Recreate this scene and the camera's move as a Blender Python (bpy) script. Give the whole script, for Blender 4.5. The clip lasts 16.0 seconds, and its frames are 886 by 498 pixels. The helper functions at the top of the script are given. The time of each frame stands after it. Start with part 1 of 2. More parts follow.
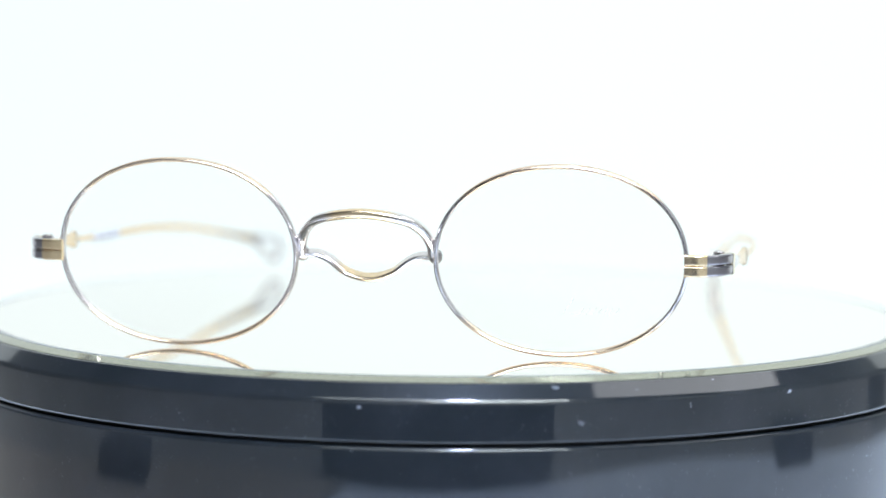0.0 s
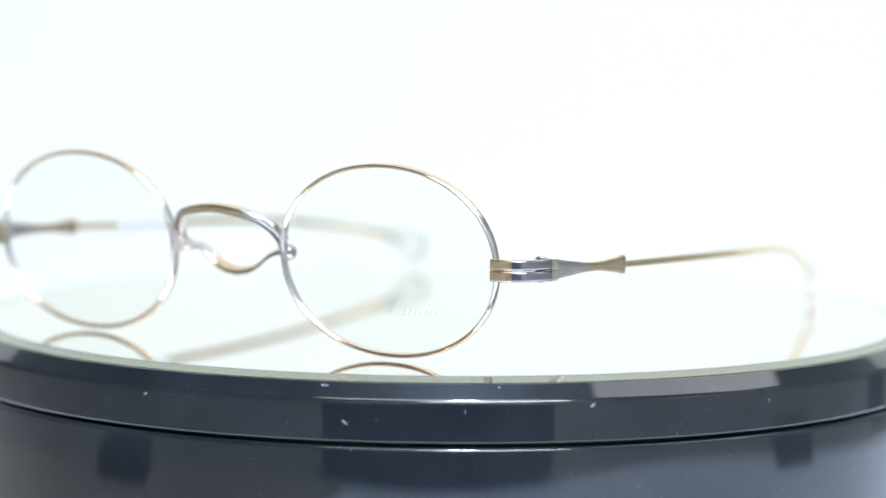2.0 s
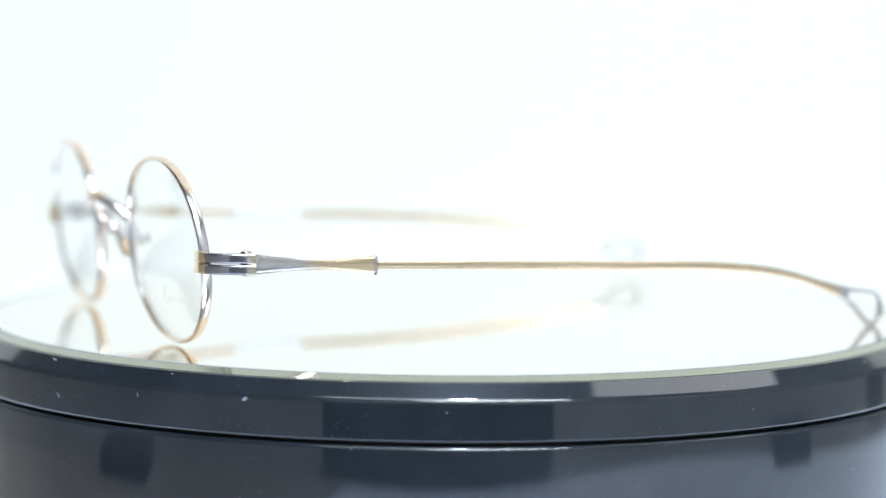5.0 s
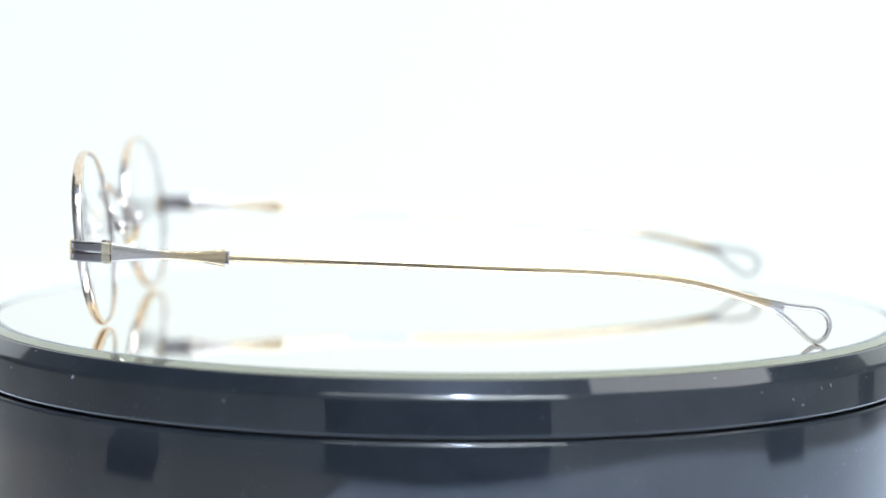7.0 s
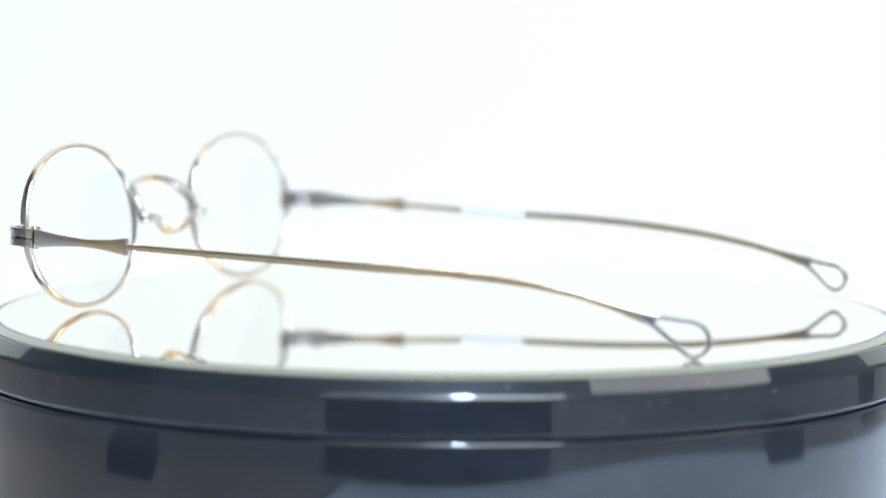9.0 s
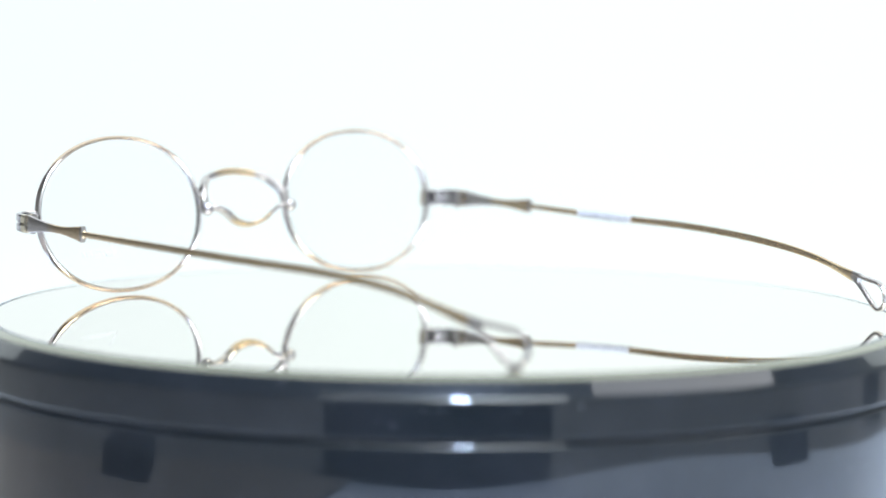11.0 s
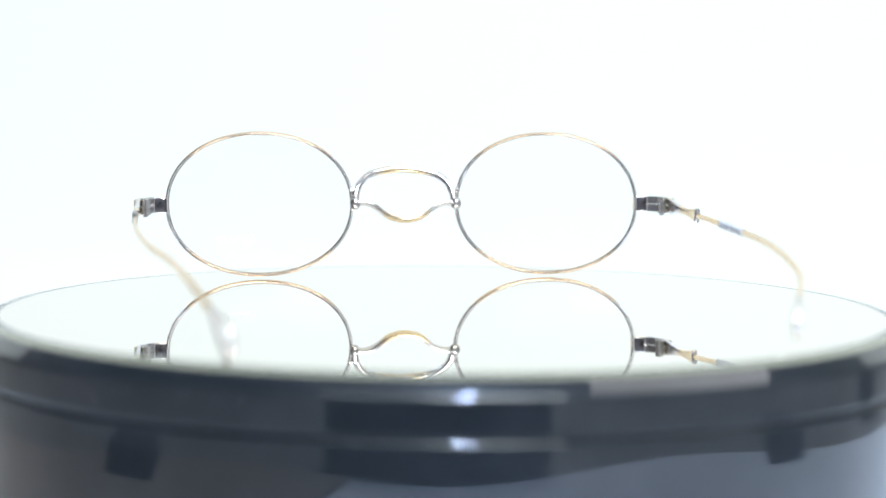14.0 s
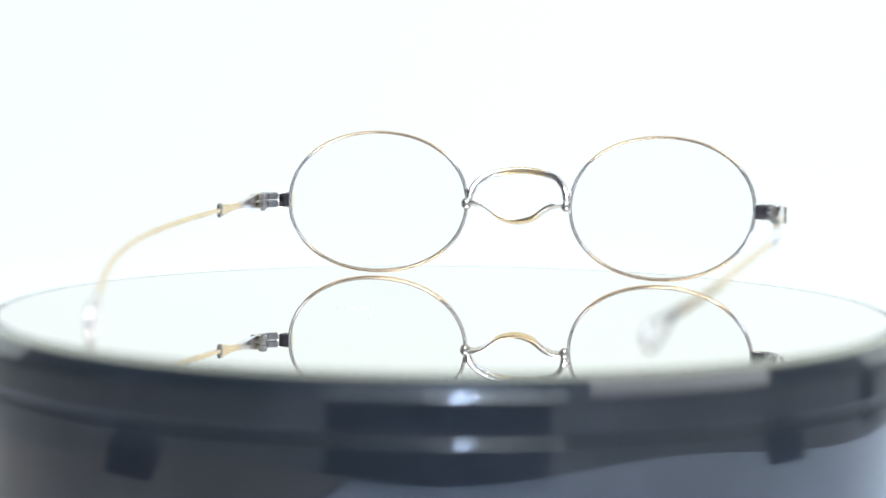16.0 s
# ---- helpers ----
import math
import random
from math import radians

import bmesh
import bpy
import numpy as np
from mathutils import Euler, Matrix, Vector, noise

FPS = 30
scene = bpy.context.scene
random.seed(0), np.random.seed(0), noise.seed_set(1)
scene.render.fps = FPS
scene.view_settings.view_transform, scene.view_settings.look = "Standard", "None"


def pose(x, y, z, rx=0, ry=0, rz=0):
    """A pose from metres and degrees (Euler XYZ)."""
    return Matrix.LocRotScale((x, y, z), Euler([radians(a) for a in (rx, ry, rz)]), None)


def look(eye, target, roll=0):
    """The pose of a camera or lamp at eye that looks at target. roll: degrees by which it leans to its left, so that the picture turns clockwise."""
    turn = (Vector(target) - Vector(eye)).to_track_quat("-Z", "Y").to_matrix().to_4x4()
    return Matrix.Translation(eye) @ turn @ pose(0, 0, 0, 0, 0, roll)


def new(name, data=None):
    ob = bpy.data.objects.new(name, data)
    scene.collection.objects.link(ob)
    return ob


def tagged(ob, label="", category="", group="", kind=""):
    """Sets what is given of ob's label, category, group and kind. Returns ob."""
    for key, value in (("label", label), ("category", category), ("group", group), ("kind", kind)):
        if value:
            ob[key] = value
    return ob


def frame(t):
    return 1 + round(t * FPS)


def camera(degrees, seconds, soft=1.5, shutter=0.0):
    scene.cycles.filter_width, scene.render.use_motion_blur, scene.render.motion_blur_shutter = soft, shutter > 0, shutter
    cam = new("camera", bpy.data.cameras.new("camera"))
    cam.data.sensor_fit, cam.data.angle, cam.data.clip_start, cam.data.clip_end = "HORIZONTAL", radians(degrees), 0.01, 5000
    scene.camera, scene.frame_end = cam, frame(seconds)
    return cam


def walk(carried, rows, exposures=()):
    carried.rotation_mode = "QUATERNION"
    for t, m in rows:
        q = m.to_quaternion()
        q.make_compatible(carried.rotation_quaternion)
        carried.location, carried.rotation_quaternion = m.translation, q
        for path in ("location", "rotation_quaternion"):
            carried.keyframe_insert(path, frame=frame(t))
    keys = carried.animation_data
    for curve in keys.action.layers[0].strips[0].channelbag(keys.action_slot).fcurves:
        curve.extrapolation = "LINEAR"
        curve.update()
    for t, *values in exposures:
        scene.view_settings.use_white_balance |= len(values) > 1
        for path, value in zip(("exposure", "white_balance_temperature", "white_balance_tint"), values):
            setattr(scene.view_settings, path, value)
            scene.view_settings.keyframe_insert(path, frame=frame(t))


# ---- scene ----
# ---- numbers of the set (metres): turntable axis at the origin, table top at z = 0 ----
ZM = 0.045                      # height of the mirror plate's upper face
EYE_D, EYE_H = 0.45198, 0.05339
PITCH, YAW, ROLL = 5.215, 0.033, 0.484
SPIN, SPIN0 = 11.447, 10.456    # degrees per second, and at the start


def eye(back):
    """The camera's pose, drawn back along its line of sight by so many metres."""
    m = pose(0, -EYE_D, ZM + EYE_H, 90 - PITCH, 0, YAW) @ pose(0, 0, 0, 0, 0, ROLL)
    return m @ pose(0, 0, back)


cam = camera(21.61, 16.0, soft=1.6)
cam.data.dof.use_dof = True
cam.data.dof.aperture_fstop = 9.5
walk(cam, [(t, eye(b)) for t, b in (
    (0, 0), (4.2, 0), (6.0, 0.005), (6.6, 0.006), (6.9, 0.010), (7.6, 0.010), (7.9, 0.005), (8.6, 0.005), (8.9, 0.010), (9.6, 0.010),
    (11.0, 0.005), (11.7, 0.005), (12.0, 0), (13.1, 0), (13.4, 0.005), (13.7, 0.005), (14.0, 0.010), (16.0, 0.010))],
    exposures=[(0, 0.0), (16.0, 0.0)])

# ---- light ----
world = bpy.data.worlds.new("world")
scene.world = world
world.use_nodes = True
world.node_tree.nodes["Background"].inputs[0].default_value = (0.75, 0.85, 1.0, 1)
world.node_tree.nodes["Background"].inputs[1].default_value = 0.6


def area(name, at, target, sx, sy, watts, colour):
    lamp = bpy.data.lights.new(name, "AREA")
    lamp.shape, lamp.size, lamp.size_y, lamp.energy, lamp.color = "RECTANGLE", sx, sy, watts, colour
    ob = new(name, lamp)
    ob.matrix_world = look(at, target)
    return ob


area("lamp_overhead", (0.049, -0.386, 0.866), (0.0, -0.05, 0.05), 0.060, 0.030, 11.0, (0.52, 0.67, 1.0))
area("lamp_side", (0.44, 0.03, 0.72), (0.04, -0.085, 0.045), 0.30, 0.40, 1.2, (0.95, 0.97, 1.0))
# out of view: draws the thin line on the platter's edge and fills the room
area("lamp_high_fill", (-0.12, -0.98, 2.30), (-0.12, -0.95, 0.0), 1.5, 0.5, 20.0, (0.87, 0.96, 0.98))
# added fill, set back where the black edge doesn't mirror it
area("lamp_high_fill", (0.5, -1.9, 2.30), (0.4, -1.7, 0.0), 1.4, 0.7, 84.0, (0.86, 0.955, 0.98))


# ---- materials ----
def material(name, build):
    m = bpy.data.materials.new(name)
    m.use_nodes = True
    n, l = m.node_tree.nodes, m.node_tree.links
    build(n, l, n["Principled BSDF"])
    return m


def mixed(n, l, factor, a, b):
    mix = n.new("ShaderNodeMix")
    mix.data_type = "RGBA"
    l.new(factor, mix.inputs[0])
    for k, v in ((6, a), (7, b)):
        if isinstance(v, tuple):
            mix.inputs[k].default_value = (*v, 1)
        else:
            l.new(v, mix.inputs[k])
    return mix.outputs[2]


def noisy(n, l, scale, detail=4.0, stretch=None, rough=0.6):
    co = n.new("ShaderNodeTexCoord").outputs["Object"]
    if stretch:
        mp = n.new("ShaderNodeMapping")
        mp.inputs["Scale"].default_value = stretch
        l.new(co, mp.inputs[0])
        co = mp.outputs[0]
    tex = n.new("ShaderNodeTexNoise")
    tex.inputs["Scale"].default_value, tex.inputs["Detail"].default_value, tex.inputs["Roughness"].default_value = scale, detail, rough
    l.new(co, tex.inputs["Vector"])
    return tex.outputs["Fac"]


def ramp(n, l, value, lo, hi, a=0.0, b=1.0):
    r = n.new("ShaderNodeMapRange")
    r.interpolation_type = "SMOOTHSTEP"
    for k, v in ((1, lo), (2, hi), (3, a), (4, b)):
        r.inputs[k].default_value = v
    l.new(value, r.inputs[0])
    return r.outputs[0]


def bump(n, l, p, height, strength, distance):
    b = n.new("ShaderNodeBump")
    b.inputs["Strength"].default_value, b.inputs["Distance"].default_value = strength, distance
    l.new(height, b.inputs["Height"])
    l.new(b.outputs[0], p.inputs["Normal"])


def maths(n, l, op, a, b=0.0):
    m = n.new("ShaderNodeMath")
    m.operation = op
    for k, v in ((0, a), (1, b)):
        if isinstance(v, (int, float)):
            m.inputs[k].default_value = v
        else:
            l.new(v, m.inputs[k])
    return m.outputs[0]


GOLD, PALE, DARKGOLD = (0.90, 0.73, 0.46), (0.74, 0.705, 0.70), (0.74, 0.56, 0.33)

ROSE = (0.93, 0.76, 0.60), (0.80, 0.75, 0.75), (0.80, 0.62, 0.47)      # front wires, paler: bloom round thin metal put into the colour
WORN = (0.90, 0.72, 0.49), (0.76, 0.72, 0.71), (0.77, 0.59, 0.39)     # duller finish of the temples


def metal(n, l, p, share, gold=GOLD, pale=PALE, dark=DARKGOLD):
    """Brushed two-tone metal: share is the socket that says how gold it is."""
    fine = noisy(n, l, 900, 3, (1, 1, 6))
    coarse = noisy(n, l, 160, 5)
    share = maths(n, l, "ADD", share, maths(n, l, "MULTIPLY", maths(n, l, "SUBTRACT", coarse, 0.5), 0.6))
    tone = mixed(n, l, ramp(n, l, share, 0.3, 0.75), pale, mixed(n, l, ramp(n, l, fine, 0.35, 0.75), gold, dark))
    l.new(tone, p.inputs["Base Color"])
    p.inputs["Metallic"].default_value = 1.0
    l.new(ramp(n, l, fine, 0.2, 0.8, 0.12, 0.24), p.inputs["Roughness"])
    bump(n, l, p, fine, 0.06, 0.00003)


def axis_value(n, l, axis):
    s = n.new("ShaderNodeSeparateXYZ")
    l.new(n.new("ShaderNodeTexCoord").outputs["Object"], s.inputs[0])
    return s.outputs[axis]


def rim_metal(n, l, p):
    # gold towards the top and bottom of the wire, pale between
    z = maths(n, l, "ABSOLUTE", maths(n, l, "SUBTRACT", axis_value(n, l, 2), 0.0166))
    metal(n, l, p, ramp(n, l, z, 0.007, 0.0135), *ROSE)


def bridge_metal(n, l, p):
    x = maths(n, l, "ABSOLUTE", maths(n, l, "ADD", axis_value(n, l, 0), 0.00135))
    metal(n, l, p, ramp(n, l, x, 0.0095, 0.003, 0.0, 0.75), *WORN)


def end_metal(n, l, p):
    y = axis_value(n, l, 1)
    metal(n, l, p, ramp(n, l, y, -0.0644, -0.0651), (0.95, 0.76, 0.50), PALE, (0.88, 0.68, 0.43))


def cream_metal(n, l, p):
    y = axis_value(n, l, 1)
    metal(n, l, p, ramp(n, l, y, -0.07, -0.069), (0.88, 0.80, 0.64), PALE, (0.80, 0.72, 0.58))


def chrome(n, l, p):
    # chrome toned down: part of the dark it mirrors is put into the colour
    p.inputs["Base Color"].default_value = (0.38, 0.365, 0.40, 1)
    p.inputs["Metallic"].default_value = 1.0
    l.new(ramp(n, l, noisy(n, l, 700), 0.3, 0.7, 0.03, 0.07), p.inputs["Roughness"])


def leaf_metal(n, l, p):
    # bright metal in fact; its dark reflection is put into the base colour
    l.new(mixed(n, l, noisy(n, l, 400, 3), (0.10, 0.095, 0.11), (0.17, 0.16, 0.18)), p.inputs["Base Color"])
    p.inputs["Metallic"].default_value = 1.0
    p.inputs["Roughness"].default_value = 0.2


def temple_metal(n, l, p):
    y = axis_value(n, l, 1)
    metal(n, l, p, maths(n, l, "MULTIPLY", ramp(n, l, y, -0.057, -0.040), ramp(n, l, y, 0.0605, 0.0570)), *WORN)


def polished(n, l, p):
    p.inputs["Base Color"].default_value = (0.60, 0.57, 0.56, 1)
    p.inputs["Metallic"].default_value = 1.0
    l.new(ramp(n, l, noisy(n, l, 500), 0.3, 0.7, 0.08, 0.2), p.inputs["Roughness"])


def lens_glass(n, l, p):
    p.inputs["Base Color"].default_value = (0.985, 0.99, 0.99, 1)
    p.inputs["Transmission Weight"].default_value = 1.0
    p.inputs["IOR"].default_value = 1.24
    l.new(ramp(n, l, noisy(n, l, 120), 0.4, 0.8, 0.0, 0.03), p.inputs["Roughness"])


def bevel_glass(n, l, p):
    """Slanted edge of the mirror's glass, greenish from its thickness."""
    l.new(mixed(n, l, noisy(n, l, 50, 3), (0.31, 0.31, 0.235), (0.38, 0.375, 0.29)), p.inputs["Base Color"])
    p.inputs["Metallic"].default_value = 0.75
    p.inputs["Roughness"].default_value = 0.06


def edge_glass(n, l, p):
    l.new(mixed(n, l, noisy(n, l, 50, 3), (0.14, 0.15, 0.15), (0.2, 0.21, 0.2)), p.inputs["Base Color"])
    p.inputs["Roughness"].default_value = 0.4
    p.inputs["Specular IOR Level"].default_value = 0.1


def mirror_coat(n, l, p):
    p.inputs["Base Color"].default_value = (0.94, 0.905, 0.835, 1)
    p.inputs["Metallic"].default_value = 1.0
    p.inputs["Roughness"].default_value = 0.0


def black_gloss(n, l, p):
    stain = noisy(n, l, 40, 6)
    tone = mixed(n, l, ramp(n, l, stain, 0.35, 0.75), (0.008, 0.011, 0.014), (0.016, 0.019, 0.024))
    specks = maths(n, l, "MULTIPLY", ramp(n, l, noisy(n, l, 2200, 2), 0.66, 0.74), ramp(n, l, noisy(n, l, 130, 3), 0.48, 0.66))
    l.new(mixed(n, l, specks, tone, (0.10, 0.11, 0.13)), p.inputs["Base Color"])
    p.inputs["Roughness"].default_value = 0.30
    p.inputs["IOR"].default_value = 1.20
    p.inputs["Coat Weight"].default_value = 1.0
    p.inputs["Coat IOR"].default_value = 1.54
    l.new(ramp(n, l, noisy(n, l, 90, 6), 0.35, 0.8, 0.02, 0.06), p.inputs["Coat Roughness"])
    bump(n, l, p, noisy(n, l, 60, 2), 0.04, 0.0005)


def dust(n, l, p):
    p.inputs["Base Color"].default_value = (0.55, 0.60, 0.70, 1)
    p.inputs["Roughness"].default_value = 0.6
    l.new(ramp(n, l, noisy(n, l, 1800, 3), 0.35, 0.7, 0.08, 0.6), p.inputs["Alpha"])


def matte(lo, hi, scale, rough=0.7):
    def build(n, l, p):
        l.new(mixed(n, l, ramp(n, l, noisy(n, l, scale, 6), 0.3, 0.7), lo, hi), p.inputs["Base Color"])
        p.inputs["Roughness"].default_value = rough
        bump(n, l, p, noisy(n, l, scale * 12), 0.1, 0.0003)
    return build


def sheet_glow(n, l, p):
    """White backdrop sheet; the light on it is put in as glow, a little weaker towards one side."""
    x = axis_value(n, l, 0)
    glow = ramp(n, l, maths(n, l, "ADD", x, maths(n, l, "MULTIPLY", axis_value(n, l, 2), -0.25)), -0.40, 0.08)
    l.new(mixed(n, l, glow, (0.825, 0.91, 0.935), (0.89, 0.985, 0.99)), p.inputs["Emission Color"])
    p.inputs["Emission Strength"].default_value = 1.06
    p.inputs["Base Color"].default_value = (0.02, 0.02, 0.02, 1)
    p.inputs["Roughness"].default_value = 0.9


M_RIM = material("two_tone_rim_metal", rim_metal)
M_BRIDGE = material("two_tone_bridge_metal", bridge_metal)
M_END = material("two_tone_end_metal", end_metal)
M_CHROME = material("hinge_chrome", chrome)
M_LEAF = material("leaf_dark_reflection", leaf_metal)
M_CREAM = material("pale_gold", cream_metal)
M_TEMPLE = material("two_tone_temple_metal", temple_metal)
M_POLISH = material("polished_nickel", polished)
M_LENS = material("lens_glass", lens_glass)
M_BEVEL = material("olive_glass_edge", bevel_glass)
M_EDGE = material("uncoated_border", edge_glass)
M_COAT = material("mirror_coat", mirror_coat)
M_BLACK = material("black_gloss_plastic", black_gloss)
M_GAP = material("black_gap", matte((0.004, 0.004, 0.004), (0.007, 0.007, 0.007), 50))
M_DUST = material("dust", dust)
M_MAT = material("pale_mat", matte((0.76, 0.81, 0.89), (0.82, 0.86, 0.92), 20))
# brown of the left-hand reflection, put into an added sheet
M_TINT_SHEET = material("brown_tint_sheet", matte((0.27, 0.23, 0.195), (0.33, 0.285, 0.24), 15))
M_TABLE = material("grey_table", matte((0.21, 0.20, 0.19), (0.26, 0.25, 0.235), 8, 0.5))
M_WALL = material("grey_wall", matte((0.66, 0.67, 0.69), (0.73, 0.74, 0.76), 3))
# darker copy of the wall: shade of that side put into the colour
M_DIM = material("shade_toned_wall", matte((0.26, 0.245, 0.23), (0.31, 0.295, 0.28), 3))
M_BLOCK = material("dark_block", matte((0.03, 0.033, 0.042), (0.05, 0.053, 0.064), 30))
M_BACK = material("glowing_sheet", sheet_glow)
M_LABEL = material("clear_white_sleeve", matte((0.48, 0.48, 0.50), (0.54, 0.54, 0.56), 300, 0.35))
M_INK = material("grey_ink", matte((0.36, 0.36, 0.39), (0.42, 0.42, 0.45), 300))
M_PRINT = material("pale_print", matte((0.70, 0.68, 0.66), (0.78, 0.76, 0.74), 300))
M_PRINT.node_tree.nodes["Principled BSDF"].inputs["Alpha"].default_value = 0.10


# ---- mesh helpers ----
def part(name, bm, mat, parent=None, label="", smooth=True, sharp=38):
    me = bpy.data.meshes.new(name)
    bmesh.ops.recalc_face_normals(bm, faces=bm.faces)
    bm.to_mesh(me)
    bm.free()
    me.materials.append(mat)
    for f in me.polygons:
        f.use_smooth = smooth
    if smooth:
        me.set_sharp_from_angle(angle=radians(sharp))
    ob = new(name, me)
    ob.parent = parent
    return tagged(ob, label=label)


def catmull(pts, n=8):
    pts = [Vector(p) for p in pts]
    q = [2 * pts[0] - pts[1], *pts, 2 * pts[-1] - pts[-2]]
    out = []
    for i in range(1, len(q) - 2):
        a, b, c, d = q[i - 1:i + 3]
        for k in range(n):
            u = k / n
            out.append(0.5 * (2 * b + (c - a) * u + (2 * a - 5 * b + 4 * c - d) * u * u + (3 * b - a - 3 * c + d) * u ** 3))
    return out + [pts[-1]]


def oval(w, h, n=12, power=2.0):
    """Outline of a rounded section, w wide and h high; a higher power makes it squarer."""
    out = []
    for k in range(n):
        a = 2 * math.pi * (k + 0.5) / n
        c, s = math.cos(a), math.sin(a)
        out.append((math.copysign(abs(c) ** (2 / power), c) * w / 2, math.copysign(abs(s) ** (2 / power), s) * h / 2))
    return out


def sweep(bm, pts, section, up=(0, 0, 1), closed=False):
    """A bar along pts. section: an outline, or a function of the share of the way that gives one; its second axis leans to up."""
    pts = [Vector(p) for p in pts]
    n, rings = len(pts), []
    for i, p in enumerate(pts):
        a, b = (pts[i - 1], pts[(i + 1) % n]) if closed else (pts[max(i - 1, 0)], pts[min(i + 1, n - 1)])
        t = (b - a).normalized()
        u = Vector(up(i) if callable(up) else up)
        side = t.cross(u).normalized()
        u = side.cross(t)
        sec = section(i / max(n - 1, 1)) if callable(section) else section
        rings.append([bm.verts.new(p + side * x + u * y) for x, y in sec])
    m = len(rings[0])
    for i in range(n if closed else n - 1):
        r, s = rings[i], rings[(i + 1) % n]
        for k in range(m):
            bm.faces.new((r[k], r[(k + 1) % m], s[(k + 1) % m], s[k]))
    if not closed:
        bm.faces.new(rings[0])
        bm.faces.new(rings[-1])
    return bm


def soft_bar(w, h, r):
    """Outline of a flat bar with rounded edges; spare points beside each rounding keep the faces flat."""
    out = []
    for k, (sx, sy) in enumerate(((1, 1), (-1, 1), (-1, -1), (1, -1))):
        cx, cy = sx * (w / 2 - r), sy * (h / 2 - r)
        arc = [(cx + r * math.cos(radians(90 * k + d)), cy + r * math.sin(radians(90 * k + d))) for d in (0, 18, 36, 54, 72, 90)]
        e = 0.12 * r
        first = (arc[0][0] - (e * sx if k % 2 else 0), arc[0][1] - (0 if k % 2 else e * sy))
        last = (arc[-1][0] - (0 if k % 2 else e * sx), arc[-1][1] - (e * sy if k % 2 else 0))
        out += [first, *arc, last]
    return out


def lathe(profile, n=180, caps=True):
    """A turned body from (radius, height) pairs, from top to bottom."""
    bm = bmesh.new()
    rings = []
    for r, z in profile:
        rings.append([bm.verts.new((r * math.cos(2 * math.pi * k / n), r * math.sin(2 * math.pi * k / n), z)) for k in range(n)])
    for a, b in zip(rings, rings[1:]):
        for k in range(n):
            bm.faces.new((a[k], a[(k + 1) % n], b[(k + 1) % n], b[k]))
    if caps:
        bm.faces.new(rings[0])
        bm.faces.new(rings[-1])
    return bm


def rounded_box(sx, sy, sz, bevel, at=(0, 0, 0), segments=2):
    bm = bmesh.new()
    bmesh.ops.create_cube(bm, size=1, matrix=Matrix.Translation(at) @ Matrix.Diagonal((sx, sy, sz, 1)))
    if bevel:
        bmesh.ops.bevel(bm, geom=bm.edges[:], offset=bevel, segments=segments, affect="EDGES", profile=0.5)
    return bm


def ball(bm, at, r, squash=(1, 1, 1)):
    bmesh.ops.create_uvsphere(bm, u_segments=16, v_segments=10, radius=r, matrix=Matrix.Translation(at) @ Matrix.Diagonal((*squash, 1)))
    return bm


def pin(bm, at, r, depth, axis=(0, 0, 1), seg=16):
    m = Matrix.Translation(at) @ Vector((0, 0, 1)).rotation_difference(Vector(axis)).to_matrix().to_4x4()
    bmesh.ops.create_cone(bm, segments=seg, radius1=r, radius2=r, depth=depth, cap_ends=True, matrix=m)
    return bm


def mm(*p):
    return Vector(p) * 0.001


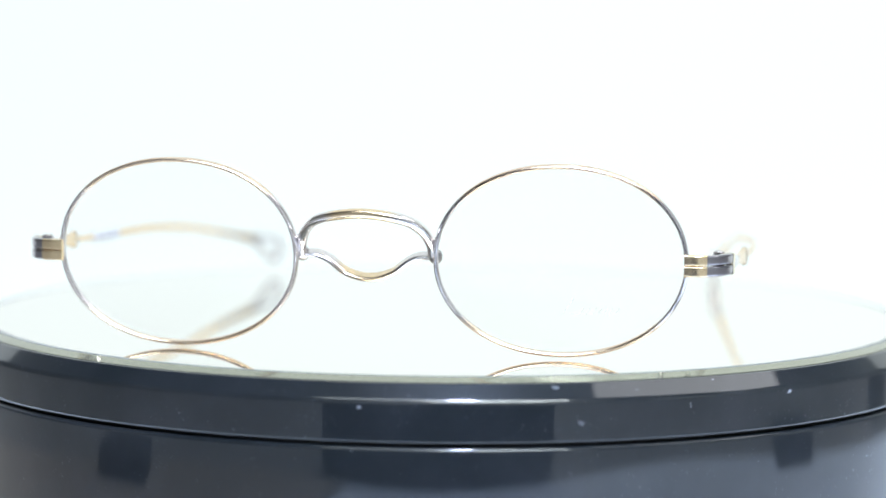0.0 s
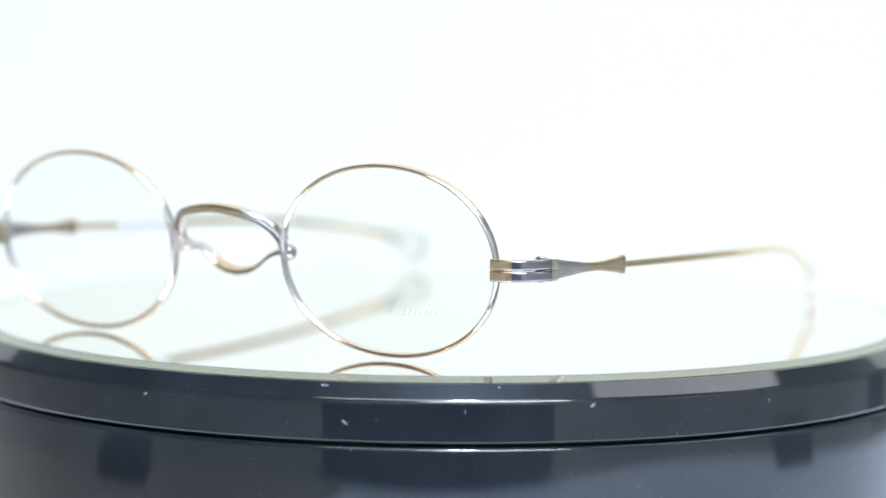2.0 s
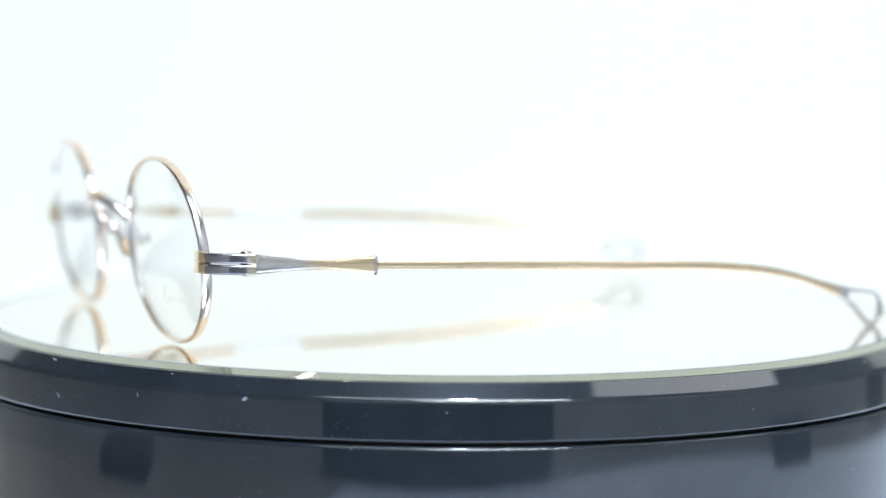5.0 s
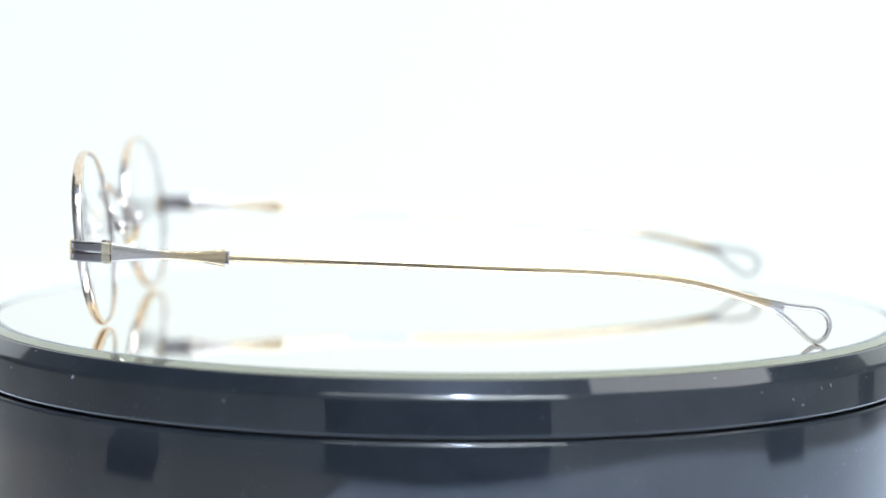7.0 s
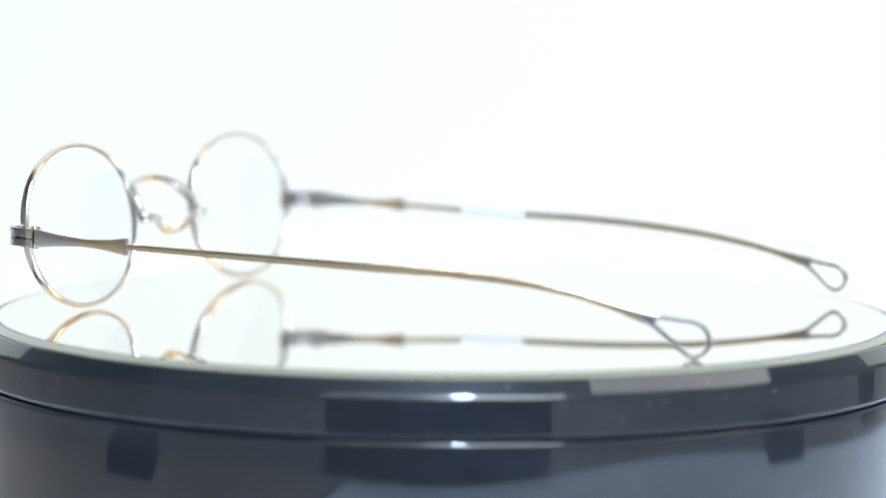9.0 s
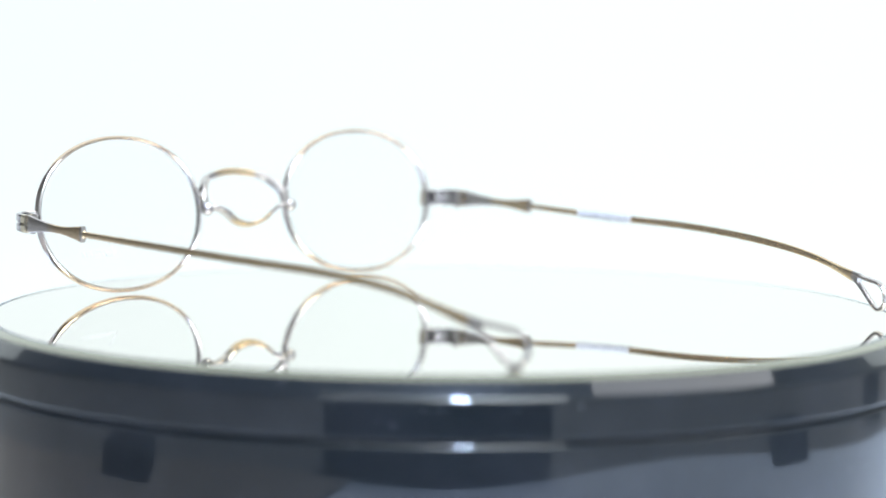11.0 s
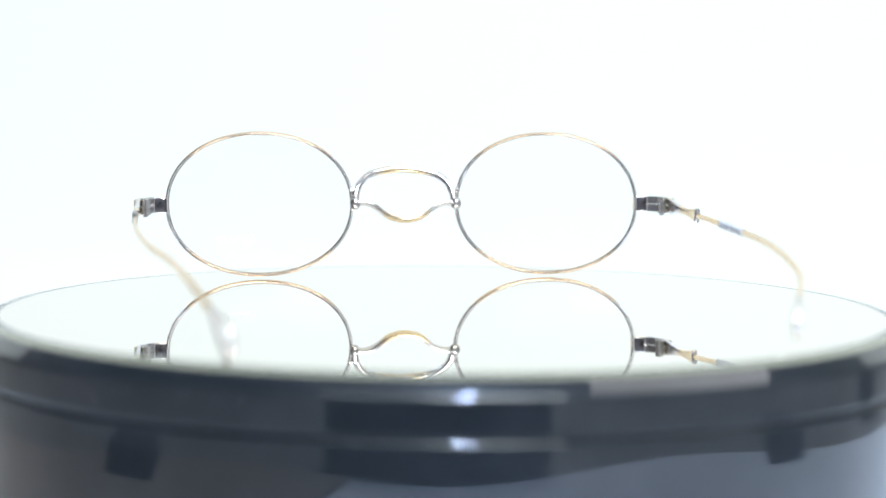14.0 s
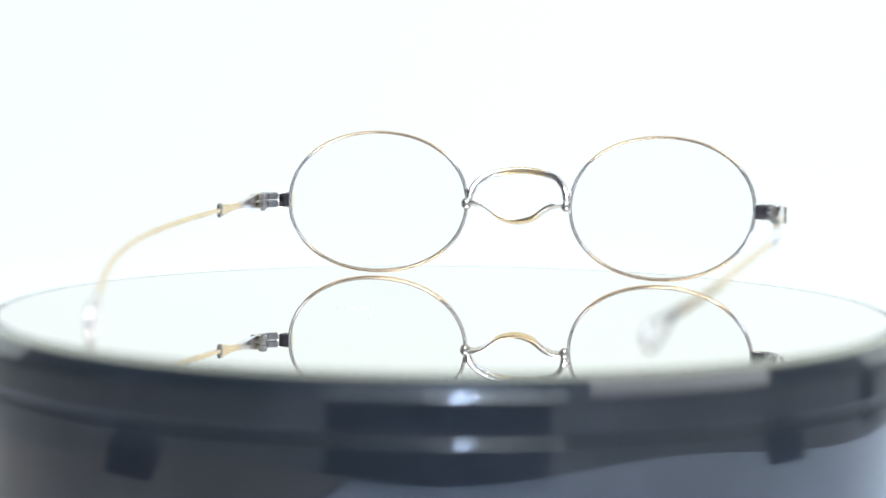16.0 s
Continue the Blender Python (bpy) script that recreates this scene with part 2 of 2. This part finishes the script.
# ---- setting ----
def build_setting():
    bm = bmesh.new()
    bmesh.ops.create_cube(bm, size=1, matrix=Matrix.Translation((0, -0.55, -0.02)) @ Matrix.Diagonal((2.4, 2.6, 0.04, 1)))
    bmesh.ops.bevel(bm, geom=bm.edges[:], offset=0.004, segments=2, affect="EDGES")
    tagged(part("table_top", bm, M_TABLE), "grey matt table top under the turntable", "table", kind="structure")
    bm = bmesh.new()
    sweep(bm, [(0.008, 0.012, 0.0002), (0.008, 0.012, 0.0020)], oval(0.43, 0.47, 96, 2.9), (0, 1, 0))
    tagged(part("display_mat", bm, M_MAT), "pale blue-grey mat with rounded corners on the table", "mat")
    # added sheet, browns the gloss at left; outer edge follows the mat's, inner is straight
    bm = bmesh.new()
    outline = [(min(x, -0.07) + 0.008, y + 0.012) for x, y in oval(0.424, 0.464, 96, 2.9) if x < -0.05 and y < 0.15]
    low, high = [[bm.verts.new((x, y, z)) for x, y in outline] for z in (0.0021, 0.0032)]
    bm.faces.new(low)
    bm.faces.new(high)
    for k in range(len(outline)):
        bm.faces.new((low[k - 1], low[k], high[k], high[k - 1]))
    tagged(part("brown_tint_sheet", bm, M_TINT_SHEET), "added brown sheet on the mat that tints the black gloss", "card")
    # glowing sheet behind the turntable, its top carried overhead to brighten the metal
    bm = bmesh.new()
    pts = [(0, 0.26, 0.004), (0, 0.40, 0.004), (0, 0.53, 0.02), (0, 0.60, 0.10), (0, 0.62, 0.35), (0, 0.61, 0.9), (0, 0.52, 1.4), (0, 0.32, 1.74), (0, 0.08, 1.86)]
    rows = [[bm.verts.new((x, p.y, p.z)) for x in (-0.75, 0.75)] for p in catmull(pts, 6)]
    for a, b in zip(rows, rows[1:]):
        bm.faces.new((a[0], a[1], b[1], b[0]))
    bmesh.ops.solidify(bm, geom=bm.faces[:], thickness=0.003)
    tagged(part("backdrop", bm, M_BACK), "bright white backdrop sheet with added glow, curving overhead", "backdrop", kind="structure")
    # unseen room round the set; west wall and ceiling darkened to deepen reflections
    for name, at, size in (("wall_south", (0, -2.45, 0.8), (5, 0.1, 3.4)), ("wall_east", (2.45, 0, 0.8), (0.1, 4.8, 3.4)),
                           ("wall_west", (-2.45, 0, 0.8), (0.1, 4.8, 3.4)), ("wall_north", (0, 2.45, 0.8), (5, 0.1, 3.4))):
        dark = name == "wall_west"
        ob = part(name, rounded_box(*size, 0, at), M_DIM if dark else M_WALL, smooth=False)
        tagged(ob, "plain room wall out of view, darkened for the reflections" if dark else "plain light grey room wall out of view", "wall", kind="structure")
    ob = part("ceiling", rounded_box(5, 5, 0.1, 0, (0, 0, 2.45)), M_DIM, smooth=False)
    tagged(ob, "plain room ceiling out of view, darkened for the reflections", "ceiling", kind="structure")
    ob = part("floor", rounded_box(5, 5, 0.1, 0, (0, 0, -0.82)), M_TABLE, smooth=False)
    tagged(ob, "plain grey floor of the room", "floor", kind="structure")


# ---- turntable ----
def scuff(parent, angle, z, w, h, lean, radius, slope=0):
    """A small ragged speck of dust or scratch, w by h millimetres, lying on the round black side."""
    rnd = random.Random(int(angle * 10) + 7)
    bm = bmesh.new()
    n = 9
    out = [(0.0005 * w * math.cos(2 * math.pi * k / n) * rnd.uniform(0.5, 1.1), 0.0005 * h * math.sin(2 * math.pi * k / n) * rnd.uniform(0.5, 1.1)) for k in range(n)]
    m = pose(0, 0, z, 0, 0, angle) @ pose(radius, 0, 0) @ pose(0, 0, 0, 0, -slope, 0) @ pose(0, 0, 0, lean, 0, 0)
    low, top = [[bm.verts.new(m @ Vector((d, x, y))) for x, y in out] for d in (-0.00003, 0.00003)]
    bm.faces.new(top)
    bm.faces.new(low)
    for k in range(n):
        bm.faces.new((low[k], low[(k + 1) % n], top[(k + 1) % n], top[k]))
    part("scuff", bm, M_DUST, parent, "pale speck of dust", smooth=False)


def build_turntable():
    base = new("display_turntable")
    base.location = (0, 0, 0)
    tagged(base, "glossy black plastic turntable base on a pale mat", "turntable")
    top = ZM - 0.0106

    def edge(r, z, size, lo, hi):
        """A rounded edge of a turned body, from one slope of its normal to another, with spare rings that keep the faces beside it plain."""
        cr, cz = r - size, z - size
        arc = [(cr + size * math.cos(radians(a)), cz + size * math.sin(radians(a))) for a in np.linspace(hi, lo, 9)]
        (r0, z0), (r1, z1) = arc[0], arc[-1]
        h, k = radians(hi), radians(lo)
        e = 0.00006
        return [(r0 - e * math.sin(h), z0 + e * math.cos(h)), *arc, (r1 + e * math.sin(k), z1 - e * math.cos(k))]
    part("housing", lathe([(0.03, top), *edge(0.0938, top, 0.0007, 0, 90), (0.0938, 0.006), (0.0932, 0.0042), (0.0925, 0.0024), (0.03, 0.0024)], 360), M_BLACK, base, sharp=14)
    part("gap_ring", lathe([(0.02, ZM - 0.0098), (0.0918, ZM - 0.0098), (0.0918, ZM - 0.0108), (0.02, ZM - 0.0108)]), M_GAP, base, "dull black recess")

    for a, z, w, h in ((-98.8, ZM - 0.0112, 0.5, 0.4), (-76.0, ZM - 0.0158, 0.5, 1.1), (-104.7, ZM - 0.0172, 0.5, 0.4), (-46.9, ZM - 0.0226, 1.0, 0.6), (-83.0, ZM - 0.0190, 0.4, 0.3), (-112.0, ZM - 0.0150, 0.4, 0.3)):
        scuff(base, a, z, w, h, 20, 0.09376)

    plat = new("mirror_platter")
    plat.location = (0, 0, ZM)
    tagged(plat, "round mirror platter with a glossy black plastic edge", "platter")
    part("rim", lathe([(0.0905, -0.0023), (0.0905, -0.0011), (0.0907, -0.0008), (0.0910, -0.0009), *edge(0.0935, -0.00258, 0.0014, 0, 45), (0.0935, -0.0096), (0.09335, -0.0099), (0.0930, -0.0100), (0.05, -0.0100), (0.05, -0.0023)], 360), M_BLACK, plat, sharp=14)
    part("mirror_plate", lathe([(0.0878, 0), (0.0878, -0.0022)], 240), M_COAT, plat, "silver mirror", sharp=5)
    part("mirror_border", lathe([(0.0878, -0.00001), (0.0887, -0.00001), (0.0887, -0.0022), (0.0878, -0.0022)], 240, False), M_EDGE, plat, "grey uncoated border", sharp=5)
    part("mirror_bevel", lathe([(0.0887, -0.00003), (0.0903, -0.00075), (0.0903, -0.0022)], 240, False), M_BEVEL, plat, "olive-green slanted glass edge", sharp=5)
    for a, z, w, h, lean in ((-42.0, -0.00405, 1.3, 0.9, 34), (-54.5, -0.0049, 0.5, 0.7, 0), (46.2, -0.0049, 0.4, 1.4, 5), (40.0, -0.0064, 0.5, 0.3, 0), (60.1, -0.0045, 0.8, 0.3, 10),
                             (35.5, -0.0046, 1.0, 0.35, -10), (-87.7, -0.0044, 1.2, 0.5, 15), (-21.9, -0.0052, 0.6, 0.6, 0), (-66.1, -0.0069, 1.6, 0.5, -25), (44.6, -0.0051, 0.5, 0.4, 30), (41.5, -0.0076, 0.5, 0.3, 0)):
        scuff(plat, a, z, w, h, lean, 0.09352)
    for a, z, w, h in ((-68.4, -0.0014, 1.6, 0.5), (-51.1, -0.0013, 0.5, 0.3), (-60.0, -0.0020, 1.0, 0.25), (-62.5, -0.0016, 0.6, 0.2), (30.0, -0.0017, 0.8, 0.3), (52.0, -0.0021, 0.6, 0.25)):
        scuff(plat, a, z, w, h, 0, 0.0910 + (-0.0009 - z) + 0.00002, 45)
    return plat


# ---- spectacles ----
DX, C, A, B, Y0, ZC = -0.00135, 0.03282, 0.02132, 0.01638, -0.06478, 0.01661
TILT, WRAP = 6.7, 1.9


def lens_frame(s):
    """Pose of a lens's plane, x outwards to the right, z up; s is the side, -1 or 1."""
    return Matrix.Translation((DX + s * C, Y0, ZC)) @ pose(0, 0, 0, 0, 0, s * WRAP) @ pose(0, 0, 0, TILT, 0, 0)


def ring_points(s, a, b, y=0.0, n=120):
    m = lens_frame(s)
    return [m @ Vector((x, y, z)) for x, z in oval(2 * a, 2 * b, n, 2.1)]


TEMPLE = {
    1: [(60.2, -37.1, 15.7), (60.6, -15, 15.1), (59.2, 10, 14.2), (56.0, 30, 13.2), (53.4, 45, 11.2), (49.8, 60.1, 6.8)],
    -1: [(-62.4, -37.5, 15.7), (-64.2, -15, 14.6), (-63.4, 10, 14.0), (-61.6, 30, 12.6), (-59.4, 45, 10.6), (-54.4, 59.8, 7.7)],
}


def side(s, p):
    """A point of the right-hand side, or its mirror image on the other side, in millimetres."""
    return mm(p[0], p[1], p[2]) if s > 0 else mm(2 * DX * 1000 - p[0], p[1], p[2])


def build_glasses():
    g = new("spectacles")
    g.location = (0, 0, ZM)
    tagged(g, "oval wire spectacles in worn gold and silver metal, temples open", "spectacles")
    for s in (-1, 1):
        m = lens_frame(s)
        normal = m.to_3x3() @ Vector((0, 1, 0))
        # eye wire, a rounded band with a shallow crown
        bm = bmesh.new()
        sweep(bm, ring_points(s, A - 0.00048, B - 0.00048), oval(0.00086, 0.0018, 16, 2.2), normal, True)
        wire = part("eye_wire", bm, M_RIM, g)
        # demo lens, slightly domed, its bevel lying in the wire's groove
        bm = bmesh.new()
        la, lb = A - 0.00085, B - 0.00085
        faces = []
        for dome, y in ((0.0016, -0.00045), (0.0016, 0.00065)):
            rings = []
            for j in range(1, 9):
                q = j / 8
                rings.append([bm.verts.new(m @ Vector((x, y - dome * (1 - q * q), z))) for x, z in oval(2 * la * q, 2 * lb * q, 72, 2.1)])
            mid = bm.verts.new(m @ Vector((0, y - dome, 0)))
            for k in range(72):
                bm.faces.new((mid, rings[0][k], rings[0][(k + 1) % 72]))
                for r, t in zip(rings, rings[1:]):
                    bm.faces.new((r[k], r[(k + 1) % 72], t[(k + 1) % 72], t[k]))
            faces.append(rings[-1])
        for k in range(72):
            bm.faces.new((faces[0][k], faces[0][(k + 1) % 72], faces[1][(k + 1) % 72], faces[1][k]))
        lens = part("lens", bm, M_LENS, g, "clear demo lens")
        lens.visible_shadow = False
        if s > 0:
            # faint maker's mark, as plain slanted strokes
            for x, w, h, lean in ((1.0, 0.35, 3.2, 34), (2.2, 1.8, 0.3, 0), (3.2, 0.25, 1.3, 34), (4.2, 0.25, 1.3, 34), (5.2, 0.25, 1.3, 34), (6.2, 0.25, 1.3, 34), (7.2, 0.25, 1.3, 34), (8.0, 0.25, 1.2, 34), (9.0, 0.25, 1.3, 34)):
                px, pz = (x + 0.6) * 0.001, (-8.6 + h / 2) * 0.001
                py = -0.00055 - 0.0016 * (1 - (px / la) ** 2 - (pz / lb) ** 2)
                bar = rounded_box(w * 0.001, 0.00006, h * 0.001, 0)
                bmesh.ops.transform(bar, matrix=m @ Matrix.Translation((px, py, pz)) @ pose(0, 0, 0, 0, lean, 0), verts=bar.verts)
                part("print_stroke", bar, M_PRINT, lens, smooth=False)
        # end piece: two stacked lugs, curving from the wire back to the hinge
        path = catmull([side(s, p) for p in ((52.0, -65.2, 16.4), (54.6, -65.0, 16.4), (57.2, -63.4, 16.4), (58.7, -60.6, 16.4), (59.2, -57.6, 16.3))], 6)
        for name, dz in (("upper_lug", 0.00092), ("lower_lug", -0.00092)):
            level = [p + Vector((0, 0, dz)) for p in path]
            bm = bmesh.new()
            sweep(bm, level[:9], soft_bar(0.0013, 0.00176, 0.00028))
            part(name, bm, M_END, g)
            bm = bmesh.new()
            sweep(bm, level[8:22], soft_bar(0.00118, 0.00170, 0.00036))
            part("hinge_plate", bm, M_CHROME, g, "bright polished hinge plate")
            bm = bmesh.new()
            sweep(bm, level[21:], soft_bar(0.00132, 0.00178, 0.00028))
            part("hinge_end", bm, M_CREAM, g, "pale gold hinge end")
        # leaf behind both lugs, coloured as dark as what it mirrors
        bm = rounded_box(0.0026, 0.0005, 0.0031, 0.0001, side(s, (53.6, -64.15, 16.4)))
        part("hinge_leaf", bm, M_LEAF, g, "inner leaf of the hinge, dark reflection in its colour")
        # hinge: barrel of three knuckles and its screw
        hx = side(s, (57.2, -58.6, 16.35))
        bm = bmesh.new()
        for k, r in ((-1, 0.00105), (0, 0.00095), (1, 0.00105)):
            pin(bm, Vector((0, 0, k * 0.00112)), r, 0.00104)
        barrel = part("hinge_barrel", bm, M_POLISH, g, "polished hinge barrel")
        barrel.location = hx
        if s > 0:
            cam.data.dof.focus_object = barrel      # what the lens is focused on
        bm = bmesh.new()
        pin(bm, hx + Vector((0, 0, 0.00178)), 0.00095, 0.0003)
        ball(bm, hx + Vector((0, 0, 0.0019)), 0.00085, (1, 1, 0.3))
        pin(bm, hx + Vector((0, 0, -0.0019)), 0.00055, 0.0004)
        part("hinge_screw", bm, M_POLISH, g, "small round screw head")
        # temple: waisted front end, thin wire, drop-shaped open tip
        temple_pts = [mm(*p) for p in TEMPLE[s]]
        start = side(s, (58.9, -57.4, 16.35))
        bm = bmesh.new()

        def waist(u):
            h = 0.0015 + 0.0020 * (1 - u / 0.56) ** 1.5 if u < 0.56 else 0.0015 + 0.0017 * ((u - 0.56) / 0.44) ** 1.7
            return oval(0.0011, h, 16, 5)
        sweep(bm, [start.lerp(temple_pts[0], k / 24) for k in range(25)], waist)
        end = temple_pts[0]
        temple = part("temple_front", bm, M_TEMPLE, g)
        bm = bmesh.new()
        ahead = (temple_pts[1] - temple_pts[0]).normalized()
        sweep(bm, [end + ahead * d for d in (-0.00025, -0.00005, 0.0002, 0.0003)], lambda u: oval(0.00125 - 0.0003 * u ** 3, 0.00325 - 0.0006 * u ** 3, 14, 4))
        part("collar", bm, M_POLISH, g, "small polished collar")
        bm = bmesh.new()
        curve = catmull(temple_pts, 14)
        # the wire widens into a flat web where the drop begins
        ends = curve + [curve[-1] + (curve[-1] - curve[-2]).normalized() * 0.001]
        sweep(bm, ends, lambda u: oval(0.00085 + 0.0002 * u, 0.00115 + 0.0003 * math.sin(math.pi * u) + 0.0013 * max(0, (u - 0.86) / 0.14) ** 1.6, 14, 3.2))
        wire_part = part("temple_wire", bm, M_TEMPLE, g)
        # open drop at the end
        k = temple_pts[-1]
        d = (curve[-1] - curve[-9])
        d.z = 0
        d.normalize()
        def tip(a, b):
            return k + d * a * 0.00112 + Vector((0, 0, b * (0.00112 if s > 0 else 0.00095)))
        loop = [tip(-0.6, 0.5), tip(1.2, 0.35), tip(4.2, -0.05), tip(6.7, -0.4), tip(8.2, -1.4), tip(8.85, -3.0), tip(8.4, -4.6), tip(7.2, -5.55), tip(5.8, -5.45), tip(4.3, -4.3), tip(2.4, -2.6), tip(0.7, -1.2), tip(-0.6, -0.35)]
        bm = bmesh.new()
        across = d.cross(Vector((0, 0, 1)))
        sweep(bm, catmull(loop, 5), oval(0.00095, 0.0011, 10, 2.5), across)  # plane of the drop upright
        part("temple_tip", bm, M_TEMPLE, g, "open drop-shaped end of bent wire")
        if s < 0:
            i0, i1 = 9, 19
            bm = bmesh.new()
            sweep(bm, curve[i0:i1], oval(0.00125, 0.00175, 12, 3))
            sleeve = part("label_sleeve", bm, M_LABEL, g, "clear plastic sleeve with small grey print")
            for q, w in ((10.2, 0.8), (11.2, 0.7), (12.2, 0.9), (14.3, 0.5), (15.1, 0.5), (16.2, 1.0), (17.1, 0.6)):
                a = curve[int(q)].lerp(curve[int(q) + 1], q % 1)
                way = (curve[int(q) + 1] - curve[int(q)]).normalized()
                for out in (1, -1):
                    bar = rounded_box(0.00012, w * 0.001, 0.0007, 0)
                    bmesh.ops.transform(bar, matrix=Matrix.Translation(a + Vector((out * 0.00060, 0, 0))) @ Vector((0, 1, 0)).rotation_difference(way).to_matrix().to_4x4(), verts=bar.verts)
                    part("print_bar", bar, M_INK, sleeve, smooth=False)
    # bridge: high arch and nose saddle between two knobs behind the wires
    xb = DX * 1000
    arch = [(-11.3, -64.2, 16.9), (-11.0, -65.0, 19.1), (-9.7, -66.7, 21.4), (-6.8, -68.5, 23.2), (0, -69.4, 24.15), (6.8, -68.5, 23.2), (9.7, -66.7, 21.4), (11.0, -65.0, 19.1), (11.3, -64.2, 16.9)]
    bm = bmesh.new()
    sweep(bm, catmull([mm(x + xb, y, z) for x, y, z in arch], 8), oval(0.0016, 0.0020, 14, 3), (0, 1, 0.25))
    part("bridge_arch", bm, M_BRIDGE, g)
    sad = [(-11.2, -63.0, 16.75), (-8.8, -62.8, 16.7), (-6.7, -62.7, 15.8), (-3.7, -62.8, 13.7), (0, -62.9, 12.9), (3.7, -62.8, 13.7), (6.7, -62.7, 15.8), (8.8, -62.8, 16.7), (11.2, -63.0, 16.75)]
    bm = bmesh.new()
    sweep(bm, catmull([mm(x + xb, y, z) for x, y, z in sad], 8), oval(0.0009, 0.0023, 14, 3), (0, 1, 0.45))
    part("nose_saddle", bm, M_BRIDGE, g)
    for s in (-1, 1):
        part("knob", ball(bmesh.new(), mm(xb + s * 11.5, -63.0, 16.75), 0.0014, (0.9, 1, 1)), M_POLISH, g, "small polished ball joint")
        bm = bmesh.new()
        sweep(bm, [mm(xb + s * 11.0, -64.9, 19.5), mm(xb + s * 12.4, -65.0, 19.4)], oval(0.0009, 0.0012, 10))
        part("solder_joint", bm, M_POLISH, g)
    return g


# ---- dark stands in front, seen only in the black gloss ----
def build_stands():
    tagged(part("camera_stand", rounded_box(0.17, 0.40, 0.03, 0.004, (-0.004, -0.429, 0.0172)), M_BLOCK), "low black camera stand at the edge of the mat", "stand")
    rig = new("photo_camera")
    rig.location = (0, -0.53, 0.0322)
    tagged(rig, "black photo camera on its low stand facing the turntable", "camera")
    part("body", rounded_box(0.136, 0.055, 0.088, 0.008, (0, 0, 0.064), 3), M_BLOCK, rig)
    part("grip", rounded_box(0.028, 0.03, 0.080, 0.009, (-0.052, 0.03, 0.064), 3), M_BLOCK, rig)
    part("finder_hump", rounded_box(0.046, 0.05, 0.026, 0.008, (0, 0, 0.118), 3), M_BLOCK, rig)
    part("mount", rounded_box(0.05, 0.05, 0.024, 0.003, (0, 0, 0.0118)), M_BLOCK, rig)
    for az, r, w, h in ((-57.5, 0.210, 0.038, 0.0070), (67.4, 0.233, 0.036, 0.0072), (98.0, 0.268, 0.026, 0.016)):
        a = radians(az)
        ob = part("black_weight", rounded_box(w, 0.028, h, 0.0015), M_BLOCK)
        ob.matrix_world = pose(r * math.sin(a), -r * math.cos(a), (0.0034 if az < 0 else 0.0021 if az < 90 else 0.0001) + h / 2, 0, 0, az)
        tagged(ob, "small flat black block lying beside the turntable", "weight", "weights round the turntable")


build_setting()
platter = build_turntable()
spectacles = build_glasses()
build_stands()


def motions():
    for thing in (platter, spectacles):
        walk(thing, [(t, pose(0, 0, ZM, 0, 0, -(SPIN0 + SPIN * t))) for t in range(17)])


motions()
